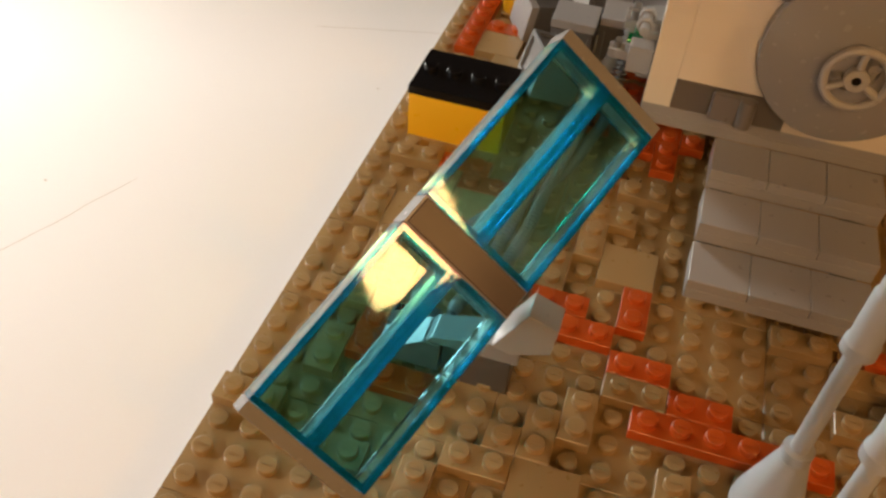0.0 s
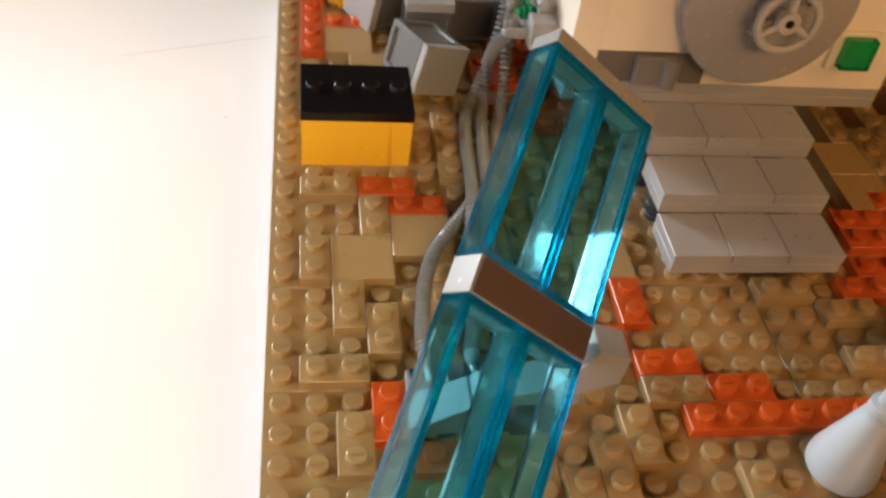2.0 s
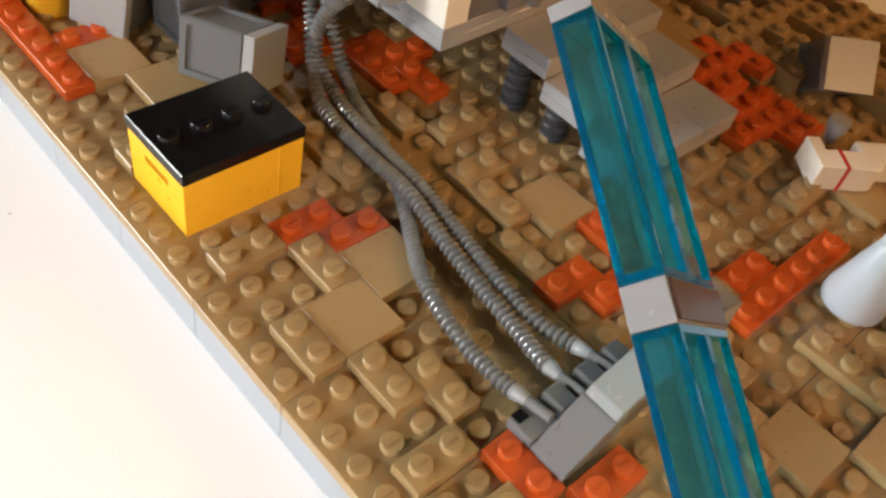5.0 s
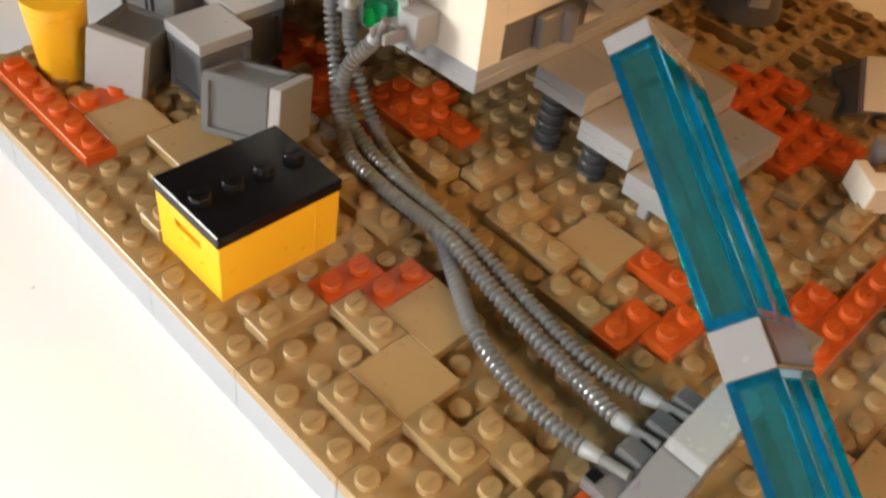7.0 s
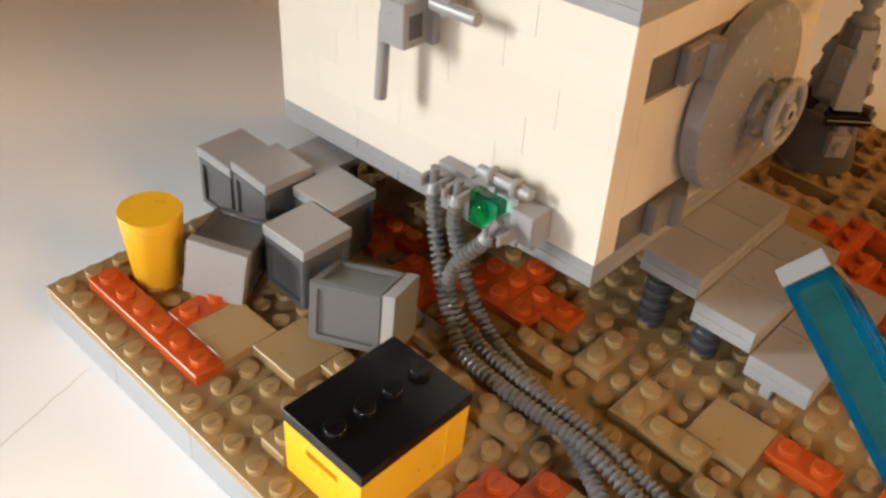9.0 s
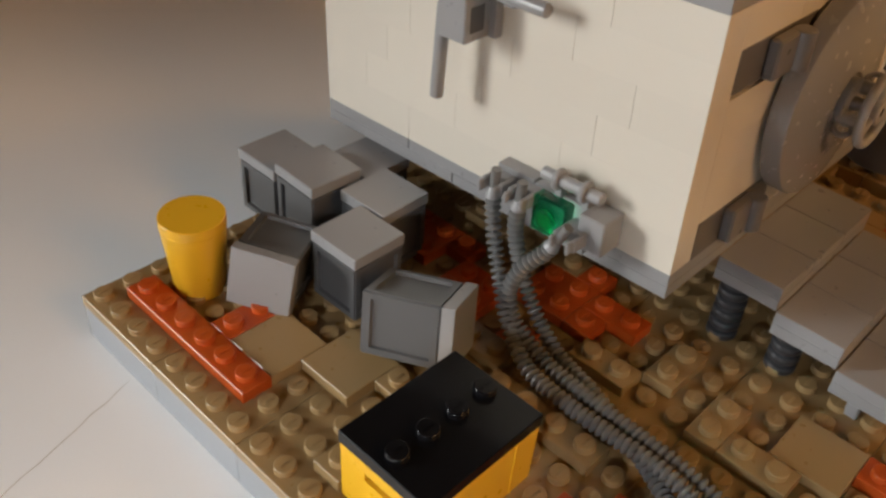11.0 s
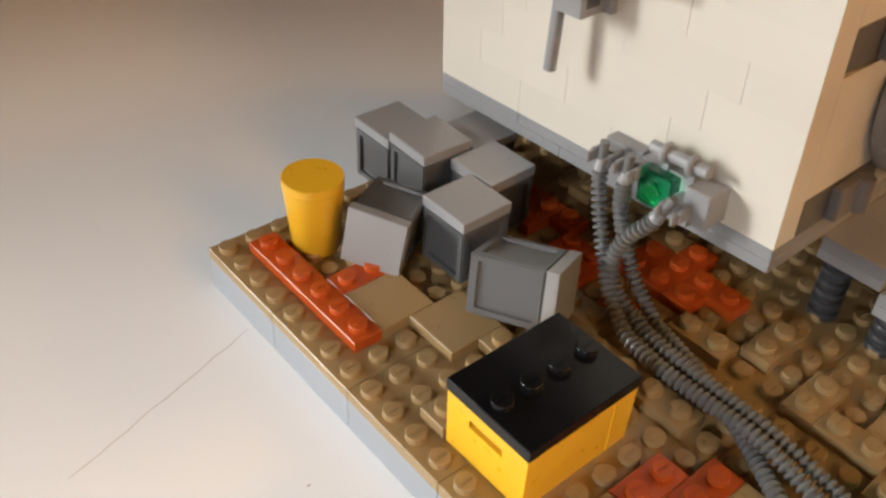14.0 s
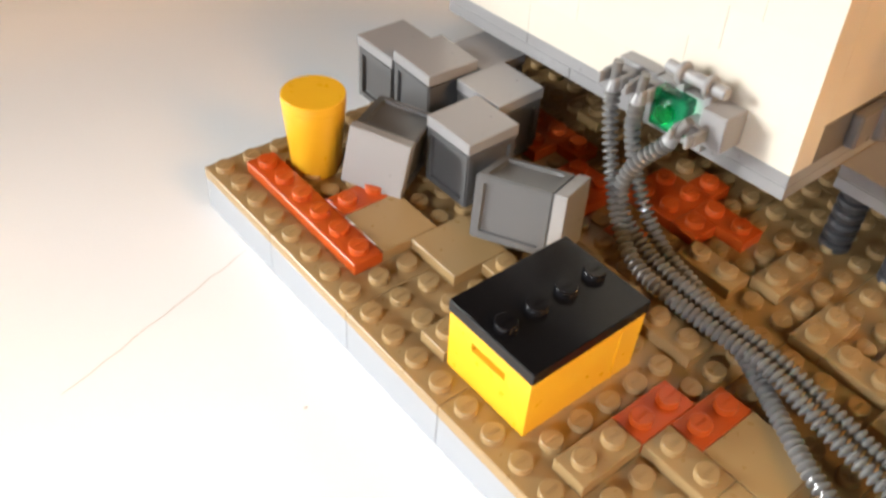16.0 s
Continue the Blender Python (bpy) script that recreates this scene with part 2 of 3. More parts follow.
# unseen lintel, pier and edges, sized to cut daylight from the table's back
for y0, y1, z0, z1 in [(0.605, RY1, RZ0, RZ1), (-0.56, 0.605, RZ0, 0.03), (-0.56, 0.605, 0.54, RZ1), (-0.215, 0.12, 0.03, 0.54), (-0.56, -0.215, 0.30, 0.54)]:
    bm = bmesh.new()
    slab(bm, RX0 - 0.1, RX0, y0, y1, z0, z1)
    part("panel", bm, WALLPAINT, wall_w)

# ---------------------------------------------------------------- ground of plates
ground = tagged(thing("ground", "tan stud-plate base on grey bricks on the table", "base"), kind="structure")
plate_meshes = {}


def plate_mesh(w, d, h, smooth_top, mat):
    key = (w, d, h, smooth_top, mat.name)
    if key not in plate_meshes:
        bm = bmesh.new()
        g = 0.00007
        slab(bm, g, w * U - g, -d * U + g, -g, 0, h / 1000, 0.00016)
        if not smooth_top:
            for i in range(w):
                for j in range(d):
                    stud(bm, (i + 0.5) * U, -(j + 0.5) * U, h / 1000)
        plate_meshes[key] = mesh_of(bm, "tile" if smooth_top else "plate", mat)
    return plate_meshes[key]


def lay(x, y, w, d, z=0.0, mat=None, tile=False, name=None, parent=ground, h=PL):
    ob = new(name or ("tile" if tile else "plate"), plate_mesh(w, d, h, tile, mat or TAN))
    ob.location = W(x, y, z)
    ob.parent = parent
    return ob


GX, GY = 32, 40
for i in range(0, GX, 8):
    for j in range(0, GY, 4):
        lay(i, j, 8, 4, -PL, name="base_plate")
# grey bricks under the rim, four studs long
rim = bmesh.new()
slab(rim, 0.00015, 2 * U, -4 * U + 0.00006, -0.00006, 0, BR / 1000, 0.00015)
rim = mesh_of(rim, "brick", RIMGREY)
for j in range(0, GY, 4):
    ob = new("brick", rim)
    ob.location, ob.parent = W(0, j, TABLE_Z), ground
for i in range(6, GX, 4):
    ob = new("brick", rim)
    ob.matrix_world = Matrix.Translation(W(i, 0.02, TABLE_Z)) @ Matrix.Rotation(radians(-90), 4, "Z")
    ob.parent = ground
part("brick", box(2.02, 5.98, 0.03, 2, TABLE_Z, -PL), RIMGREY, ground)
part("core", box(2.05, GX - 0.02, 2.05, GY - 0.02, TABLE_Z, -PL - 0.05), DARK_GREY, ground)

TAN_PLATES = [(1, 10, 2, 1), (4, 9, 1, 1), (6, 11, 1, 4), (7, 9, 1, 2), (1, 15, 2, 1), (3, 16, 1, 2), (1, 18, 1, 2), (2, 20, 1, 2), (3, 21, 1, 2),
              (1, 23, 2, 1), (2, 25, 1, 2), (0, 28, 2, 1), (9, 26, 1, 2), (8, 27, 1, 1), (7, 28, 2, 1), (6, 29, 1, 2), (10, 25, 1, 2), (13, 27, 1, 3),
              (11, 24, 2, 1), (16, 20, 2, 1), (18, 21, 2, 1), (18, 23, 2, 1), (8, 19, 1, 2), (9, 12, 1, 2), (10, 14, 2, 1), (9, 16, 2, 1), (9, 17, 1, 2),
              (12, 8, 1, 2), (12, 5, 2, 1), (3, 29, 2, 1), (3, 32, 1, 2), (13, 31, 2, 1), (16, 29, 2, 2)]
ORANGE_PLATES = [(1, 1, 1, 6), (2, 4, 2, 1), (3, 15, 2, 1), (4, 16, 2, 1), (3, 24, 1, 2), (4, 26, 2, 1), (8, 21, 2, 1), (9, 22, 2, 1), (11, 20, 1, 2),
                 (11, 23, 2, 1), (13, 24, 2, 1), (12, 25, 6, 1), (19, 20, 3, 1), (11, 11, 1, 2), (10, 9, 2, 2), (8, 7, 2, 2), (8, 10, 1, 1), (20, 19, 2, 1),
                 (21, 21, 2, 1), (22, 19, 1, 2), (9, 4, 2, 2), (10, 6, 1, 1), (10, 11, 1, 1), (12, 10, 1, 1)]
RAISED_ORANGE = [(20, 17, 4, 1), (20, 18, 2, 1), (22, 16, 1, 1), (23, 18, 1, 1)]
for x, y, w, d in TAN_PLATES:
    lay(x, y, w, d)
for x, y, w, d in ORANGE_PLATES:
    lay(x, y, w, d, mat=ORANGE)
for x, y in [(2, 5), (3, 7), (2, 18), (4, 17), (10, 18), (9, 28), (11, 30), (20, 24)]:
    lay(x, y, 2, 2, tile=True)
for x, y, w, d in RAISED_ORANGE:
    lay(x, y, w, d)
    lay(x, y, w, d, PL, ORANGE)
for x, y, w, d in [(21, 13, 2, 2), (21, 15, 1, 2), (22, 15, 1, 1)]:
    lay(x, y, w, d)
    lay(x, y, w, d, PL, tile=True)
# the far side: a raised layer two plates thick, with long narrow gaps that run towards the front
taken = {(x + i, y + j) for x, y, w, d in TAN_PLATES + ORANGE_PLATES + RAISED_ORANGE + [(21, 13, 2, 4), (28, 26, 4, 3)] for i in range(w) for j in range(d)}
gaps = {(x, y + j) for x, y, n in [(24, 13, 3), (30, 16, 2), (27, 15, 1), (27, 17, 2), (29, 13, 2), (26, 19, 2), (31, 20, 3), (23, 9, 3), (25, 7, 4), (28, 9, 3), (30, 6, 4),
                                   (29, 20, 2), (25, 17, 1), (26, 11, 2), (22, 5, 3), (24, 2, 3), (27, 3, 3), (31, 11, 3), (28, 22, 3), (30, 24, 2)] for j in range(n)}
rng = random.Random(11)
for y in range(0, 27):
    for x in range(22 if y < 17 else 24 if y < 20 else 26, GX):
        if (x, y) in taken | gaps:
            continue
        for w, d in rng.sample([(1, 4), (1, 3), (2, 3), (2, 2), (1, 2)], 5) + [(1, 1)]:
            cells = {(x + i, y + j) for i in range(w) for j in range(d)}
            if not cells & (taken | gaps) and x + w <= GX and y + d <= 27:
                taken |= cells
                lay(x, y, w, d, h=2 * PL)
                break


# ---------------------------------------------------------------- house
# the hut leans back a little, about the front edge of its floor
LEAN = Matrix.Translation(W(10, 14, 28)) @ Matrix.Rotation(radians(-2.2), 4, "X") @ Matrix.Translation(-W(10, 14, 28))
house = thing("house", "white brick-built hut with grey floor, round hatch and wall fittings", "house", LEAN)
HX0, HX1, HY0, HY1 = 10, 22, 0, 14
# floor: two layers of grey plates
for z, cuts in ((25.6, (0, 6, 14)), (28.8, (0, 4, 10, 14))):
    for a, b in zip(cuts, cuts[1:]):
        part("floor_plate", box(HX0, HX1, a + 0.008, b - 0.008, z + 0.02, z + PL), LIGHT_GREY, house)
# roof
for z in (89.6, 92.8):
    for a, b in zip((0, 5, 10, 14), (5, 10, 14)):
        part("roof_plate", box(HX0, HX1, a + 0.008, b - 0.008, z + 0.02, z + PL), LIGHT_GREY, house)
brick_meshes = {}


def wall_brick(x, y, n, z, along_x):
    key = (n, along_x)
    if key not in brick_meshes:
        bm = bmesh.new()
        g, ln = 0.00005, n * U
        if along_x:
            slab(bm, g, ln - g, g, U - g, 0, BR / 1000, 0.00002)
        else:
            slab(bm, g, U - g, -ln + g, -g, 0, BR / 1000, 0.00002)
        brick_meshes[key] = mesh_of(bm, "brick", WHITE)
    ob = new("brick", brick_meshes[key])
    ob.location, ob.parent = W(x, y, z), house


for c in range(6):
    z = 32 + c * BR
    # left wall, from the back to the front
    y, lengths = 0, ([4, 4, 4, 2], [2, 4, 4, 4], [3, 4, 4, 3])[c % 3]
    for n in lengths:
        wall_brick(HX0, y, n, z, False)
        y += n
    # front wall
    x, lengths = HX0 + 1, ([4, 4, 3], [3, 4, 4])[c % 2]
    for n in lengths:
        if not (c in (0, 4) and x < 15):
            wall_brick(x, HY1, n, z, True)
        x += n
part("back_wall", box(HX0 + 1, HX1, HY0 + 0.02, HY0 + 1, 32, 89.6), WHITE, house)
part("side_wall", box(HX1 - 1, HX1 - 0.02, HY0 + 1, HY1 - 1, 32, 89.6), WHITE, house)
for z in (32.1, 71.5):
    part("hinge_brick", box(10.62 + 0.39, 14.99, 13, HY1 + 0.01, z, z + 9.4), HINGE_GREY, house)
    bm = box(12.35, 13.75, HY1 + 0.01, HY1 + 0.36, z + 0.3, z + 8.9, 0.0005)
    rod(bm, W(13.6, HY1 + 0.34, z + 0.2), W(13.6, HY1 + 0.34, z + 9.0), 0.0024, 16)
    part("hinge", bm, FOOT_GREY, house)
for c in (0, 4):
    for x in (15, 18):
        wall_brick(x, HY1, 3, 32 + c * BR, True)

# round hatch with a hand wheel
HC = Matrix.Translation((0.130, -0.1125, 0.0596)) @ Euler((radians(90), 0, 0)).to_matrix().to_4x4()
bm = bmesh.new()
lathe(bm, [(0.0225, 0.0), (0.0238, 0.0006), (0.0240, 0.0045), (0.0236, 0.0052), (0.0190, 0.0064), (0.0120, 0.0074), (0.0066, 0.0078), (0.0060, 0.0072)], 72, HC)
hatch = part("hatch", bm, CAP_GREY, house, "round light grey domed hatch")
bm = bmesh.new()
lathe(bm, [(0.0055, 0.007), (0.0055, 0.0088), (0.0052, 0.0090)], 28, HC)
rod(bm, HC @ Vector((0, 0, 0.008)), HC @ Vector((0, 0, 0.0150)), 0.0016, 16)
for a in (35, 215):
    q = HC @ Matrix.Rotation(radians(a), 4, "Z")
    rod(bm, q @ Vector((0.0045, 0, 0.0078)), q @ Vector((0.0045, 0, 0.0125)), 0.0016, 12)
    ring(bm, q @ Matrix.Translation((0.0068, 0, 0.0105)) @ Matrix.Rotation(radians(90), 4, "X"), 0.0018, 0.0007, 18, 8)
part("hub", bm, LIGHT_GREY, hatch)
bm = bmesh.new()
WC = HC @ Matrix.Translation((0.0, 0.0, 0.0142))
ring(bm, WC, 0.0078, 0.0011, 44, 10)
for a in (90, 210, 330):
    q = WC @ Matrix.Rotation(radians(a), 4, "Z")
    rod(bm, q @ Vector((0.0015, 0, 0)), q @ Vector((0.0075, 0, 0)), 0.0010, 10)
lathe(bm, [(0.0014, -0.0016), (0.0029, -0.0014), (0.0031, 0.0010), (0.0028, 0.0014), (0.0013, 0.0014), (0.0012, -0.001)], 24, WC)
part("hand_wheel", bm, WHEEL_GREY, hatch, "pale grey three-spoke hand wheel")
bm = bmesh.new()
lathe(bm, [(0.0012, 0.0), (0.0011, 0.0012)], 16, WC)
part("axle", bm, BLACK, hatch, "black axle end")
# small green window beside the hatch
part("window_surround", box(19.3, 21.0, HY1, HY1 + 0.2, 39.2, 50.6), WHITE, house)
part("window_pane", box(19.6, 20.75, HY1 + 0.2, HY1 + 0.62, 40.4, 49.6, 0.0004), GREEN, house, "clear green window brick")

# hose socket on the left wall
socket = thing("hose_socket", "grey hose socket with clips and a green light", "hose socket", LEAN)
part("back_plate", box(9.5, 10 - 0.01, 8.25, 9.62, 28.6, 41.6), LIGHT_GREY, socket)
part("back_plate", box(9.5, 10 - 0.01, 9.64, 11.5, 28.6, 41.2), LIGHT_GREY, socket)
part("block", box(9.05, 10 - 0.01, 11.52, 12.36, 33.2, 41.8, 0.0003), LIGHT_GREY, socket)
green = box(9.05, 9.5, 9.92, 11.1, 31.6, 41.0, 0.0005)
part("light", green, GREEN, socket, "clear green light brick").visible_shadow = False
bm = bmesh.new()
lathe(bm, [(0.0024, 0), (0.0024, 0.0012), (0.0021, 0.0014)], 20, Matrix.Translation(W(9.04, 10.5, 36.3)) @ Matrix.Rotation(radians(-90), 4, "Y"))
part("light_stud", bm, GREEN, socket).visible_shadow = False
CLIPS = ((8.9, 8.62, 41.2), (8.9, 9.6, 41.6), (8.6, 11.5, 38.8))
for cx, cy, cz in CLIPS:
    bm = bmesh.new()
    for s in (-1, 1):
        slab(bm, (cx - 0.10) * U, 9.5 * U, -cy * U + s * 0.0025 - 0.0006, -cy * U + s * 0.0025 + 0.0006, (cz - 4.2) / 1000, (cz - 1.0) / 1000, 0.0003)
        slab(bm, (cx - 0.34) * U, (cx + 0.0) * U, -cy * U + s * 0.0022 - 0.0005, -cy * U + s * 0.0022 + 0.0005, (cz - 4.0) / 1000, (cz - 1.2) / 1000, 0.0003)
    slab(bm, (cx + 0.25) * U, 9.5 * U, -cy * U - 0.0022, -cy * U + 0.0022, (cz - 4.2) / 1000, (cz - 1.0) / 1000, 0.0003)
    part("clip", bm, LIGHT_GREY, socket)
bm = bmesh.new()
rod(bm, W(9.42, 9.95, 45.4), W(9.42, 11.95, 45.4), 0.0015, 16)
part("bar", bm, LIGHT_GREY, socket)
for y in (10.5, 11.4):
    bm = bmesh.new()
    ring(bm, Matrix.Translation(W(9.42, y, 45.4)) @ Matrix.Rotation(radians(90), 4, "X"), 0.0019, 0.0008, 24, 8)
    slab(bm, 9.42 * U, 9.99 * U, -y * U - 0.0009, -y * U + 0.0009, 0.0405, 0.0440, 0.0002)
    part("bar_clip", bm, LIGHT_GREY, socket)

# lever box on the left wall
lever = thing("lever_box", "grey lever box with a hanging handle on the hut wall", "lever", LEAN)
bm = box(8.75, 9.75, 6.35, 7.35, 69.5, 80.5, 0.0003)
part("body", bm, LIGHT_GREY, lever)
part("mounting_plate", box(9.7, 9.995, 6.2, 7.6, 69.5, 80.5), LIGHT_GREY, lever)
# flat dark panel, its colour holds the shade inside a square hole
part("socket", box(8.95, 9.5, 7.3, 7.365, 71.6, 77.4, 0.0001), DARK_GREY, lever, "dark panel for the shade in a square hole")
bm = bmesh.new()
rod(bm, W(9.0, 6.15, 53.5), W(9.1, 6.25, 76.0), 0.0016, 16)
part("handle", bm, LIGHT_GREY, lever)
bm = bmesh.new()
rod(bm, W(9.3, 7.9, 81.5), W(9.3, 9.6, 81.5), 0.0016, 16)
slab(bm, 9.2 * U, 9.995 * U, -8.6 * U, -8.2 * U, 0.0795, 0.0835, 0.0003)
part("bar", bm, LIGHT_GREY, lever)

# ---------------------------------------------------------------- steps
steps = thing("steps", "three light grey tiled steps up to the hut", "steps")
for y, z in [(18.15, 6.4), (16.07, 12.8), (14.0, 19.2)]:
    part("tread_plate", box(12.92, 18.88, y + 0.01, y + 2.06, z, z + 3.15), LIGHT_GREY, steps)
    for i in range(3):
        part("tread_tile", box(12.91 + 2 * i, 12.89 + 2 * i + 2, y + 0.01, y + 2.06, z + 3.2, z + 6.4), LIGHT_GREY, steps)
for x, y, z in [(13.7, 14.5, 19.2), (13.7, 16.5, 12.8), (18.5, 14.5, 19.2), (18.5, 16.5, 12.8)]:
    bm = bmesh.new()
    prof, h = [], 0.0
    while h < z / 1000 - 0.0002:
        prof += [(0.0028, h), (0.0036, h + 0.0004), (0.0038, h + 0.0007), (0.0038, h + 0.0020), (0.0036, h + 0.0023), (0.0028, h + 0.0026), (0.0027, h + 0.0032)]
        h += 0.0032
    lathe(bm, [(r, min(q, z / 1000 - 0.00005)) for r, q in prof], 30, Matrix.Translation(W(x, y, 0)))
    part("pillar", bm, PILLAR_GREY, steps, "dark grey ribbed round pillar")
for x in (13.5, 15.5, 17.5):
    part("foot", box(x - 0.2, x + 0.2, 18.7, 19.1, 0.05, 6.35, 0.0004), LIGHT_GREY, steps)


# ---------------------------------------------------------------- yellow crate
crate = thing("storage_crate", "yellow plastic storage crate with a black lid on the base", "crate")
bm = bmesh.new()
slab(bm, 1.04 * U, 4.96 * U, -13.96 * U, -11.04 * U, 0.0001, 0.016)
for v in bm.verts:
    if v.co.z < 0.001:
        v.co.x += 0.0002 if v.co.x < 3 * U else -0.0002
        v.co.y += -0.0002 if v.co.y > -12.5 * U else 0.0002
bm.faces.ensure_lookup_table()
# slot handles in the two short sides
for f in [f for f in bm.faces if abs(f.normal.x) > 0.9]:
    sx = 1 if f.normal.x > 0 else -1
    bmesh.ops.inset_region(bm, faces=[f], thickness=0.004, depth=0)
    for v in f.verts:
        v.co.y = -12.5 * U + (0.0048 if v.co.y > -12.5 * U else -0.0048)
        v.co.z = 0.0127 if v.co.z > 0.008 else 0.0104
    ex = bmesh.ops.extrude_face_region(bm, geom=[f])
    bmesh.ops.translate(bm, vec=(-sx * 0.013, 0, 0), verts=[v for v in ex["geom"] if isinstance(v, bmesh.types.BMVert)])
    bmesh.ops.delete(bm, geom=[f], context="FACES")
part("body", bm, YELLOW, crate)
part("rib", box(4.1, 4.15, 13.94, 13.98, 0.4, 15.6, 0.00005), YELLOW, crate)
bm = box(1.0, 5.0, 11.0, 14.0, 16.05, 19.2, 0.0002)
for i in range(4):
    stud(bm, (1.5 + i) * U, -12.5 * U, 0.0192)
part("lid", bm, BLACK, crate, "glossy black lid with four studs")

# ---------------------------------------------------------------- solar panel
b2 = Vector((0.04097, -0.20253, 0.05460))
wdir = Vector((0.7878, -0.0406, -0.6147)).normalized()
ldir = Vector((0.3755, 0.8226, 0.4269))
ldir = (ldir - wdir * ldir.dot(wdir)).normalized()
ndir = wdir.cross(ldir)
PANEL = Matrix(((wdir.x, ldir.x, ndir.x, b2.x), (wdir.y, ldir.y, ndir.y, b2.y), (wdir.z, ldir.z, ndir.z, b2.z), (0, 0, 0, 1)))
panel = thing("solar_panel", "clear blue solar panel tilted on a grey mount", "solar panel", PANEL)


WT = 0.0015
for s in (0.0, -0.0558):
    for x0 in (0.0, 0.016):
        # one open tray: its floor, its four walls, and edge bars round them, tinted deep for light lost inside
        a, b, c, d = x0 + 0.00005, x0 + 0.01595, s + 0.0001, s + 0.0479
        bm = bmesh.new()
        slab(bm, a + WT, b - WT, c + WT, d - WT, -0.008, -0.008 + WT)
        part("pane", bm, BLUE, panel).visible_shadow = False
        for u0, u1, v0, v1 in ((a, a + WT, c + WT, d - WT), (b - WT, b, c + WT, d - WT), (a + WT, b - WT, c, c + WT), (a + WT, b - WT, d - WT, d)):
            bm = bmesh.new()
            slab(bm, u0, u1, v0, v1, -0.008 + WT, -WT)
            part("side_pane", bm, BLUE_SIDE, panel).visible_shadow = False
        for z0, z1, name in ((-WT, 0.0, "rim"), (-0.008, -0.008 + WT, "lower_edge")):
            bm = bmesh.new()
            for u0, u1, v0, v1 in ((a, a + WT, c + WT, d - WT), (b - WT, b, c + WT, d - WT), (a, b, c, c + WT), (a, b, d - WT, d)):
                slab(bm, u0, u1, v0, v1, z0 + 0.00002, z1 - 0.00002, 0.0001)
            for u0 in (a, b - WT):
                for v0 in (c, d - WT):
                    if name == "rim":
                        slab(bm, u0, u0 + WT, v0, v0 + WT, -0.008 + WT, -WT, 0.0001)
            part(name, bm, BLUE_EDGE, panel, "clear blue edge, deep tint for light lost inside").visible_shadow = False
for s in (0.048, -0.059):
    bm = bmesh.new()
    slab(bm, 0, 0.032, s + 0.00005, s + 0.0032, -0.008, 0, 0.00015)
    part("end_cap", bm, CAP_GREY, panel)
bm = bmesh.new()
slab(bm, 0, 0.032, -0.00775, -0.00005, -0.008, 0, 0.00015)
part("cross_bar", bm, CAP_GREY, panel)
# added strip: shade and mirrored brown on the grey bar, put into its colour
bm = bmesh.new()
slab(bm, 0.0006, 0.0316, -0.0074, -0.0004, -0.0001, 0.0006, 0.0002)
part("cover", bm, BAR_SHADE_BROWN, panel, "added dark strip for shade and brown reflection")

mount = thing("panel_foot", "grey sloped foot of the solar panel with three hose inlets", "mount")


def prism(points, y0, y1):
    """A solid from an outline in (stud, millimetre) across the plan's y from y0 to y1."""
    bm = bmesh.new()
    a = [bm.verts.new(W(x, y0, z)) for x, z in points]
    b = [bm.verts.new(W(x, y1, z)) for x, z in points]
    bm.faces.new(a)
    bm.faces.new(list(reversed(b)))
    for i in range(len(a)):
        bm.faces.new((a[i], a[(i + 1) % len(a)], b[(i + 1) % len(a)], b[i]))
    bmesh.ops.recalc_face_normals(bm, faces=bm.faces[:])
    bmesh.ops.bevel(bm, geom=bm.edges[:], offset=0.0002, segments=1, affect="EDGES")
    return bm


part("slope", prism([(3.95, 3.3), (3.95, 5.0), (5.45, 12.6), (6.0, 12.6), (6.0, 3.3)], 24.75, 25.85), FOOT_GREY, mount)
part("base_plate", prism([(3.95, 3.25), (3.95, 6.2), (7.9, 6.2), (7.9, 3.25)], 23.9, 24.73), FOOT_GREY, mount)
part("top_slope", prism([(5.5, 12.7), (5.7, 14.6), (7.6, 18.5), (8.4, 18.5), (8.4, 12.7)], 24.78, 25.82), CAP_GREY, mount)
part("core", prism([(6.05, 0.1), (6.05, 12.6), (8.2, 12.6), (8.2, 0.1)], 24.8, 25.7), DARK_GREY, mount)
for x in (5.25, 6.45, 7.55):
    part("clip", box(x - 0.3, x + 0.3, 24.0, 24.72, 6.25, 9.6, 0.0004), CRATE_GREY, mount)
# thin black panel drawn for the darkness of a small hole
part("slot", box(4.05, 4.4, 23.89, 24.2, 6.21, 6.6, 0.0001), BLACK, mount, "black panel for the shade in a small hole")
part("neck", prism([(7.55, 18.55), (8.15, 17.3), (9.26, 20.8), (9.36, 28.8), (8.45, 31.5)], 24.93, 25.95), LIGHT_GREY, mount)


# ---------------------------------------------------------------- hoses
def smooth_path(points, step):
    """Even steps along a curve through the points (Catmull-Rom)."""
    ps = [W(*p) for p in points]
    ps = [ps[0] * 2 - ps[1]] + ps + [ps[-1] * 2 - ps[-2]]
    fine = []
    for a, b, c, d in zip(ps, ps[1:], ps[2:], ps[3:]):
        for i in range(24):
            t = i / 24
            fine.append(0.5 * ((2 * b) + (c - a) * t + (2 * a - 5 * b + 4 * c - d) * t * t + (3 * b - a - 3 * c + d) * t ** 3))
    fine.append(ps[-2])
    out, need = [fine[0]], step
    for p, q in zip(fine, fine[1:]):
        seg = (q - p).length
        while need <= seg:
            out.append(p + (q - p) * (need / seg))
            need += step
        need -= seg
    return out


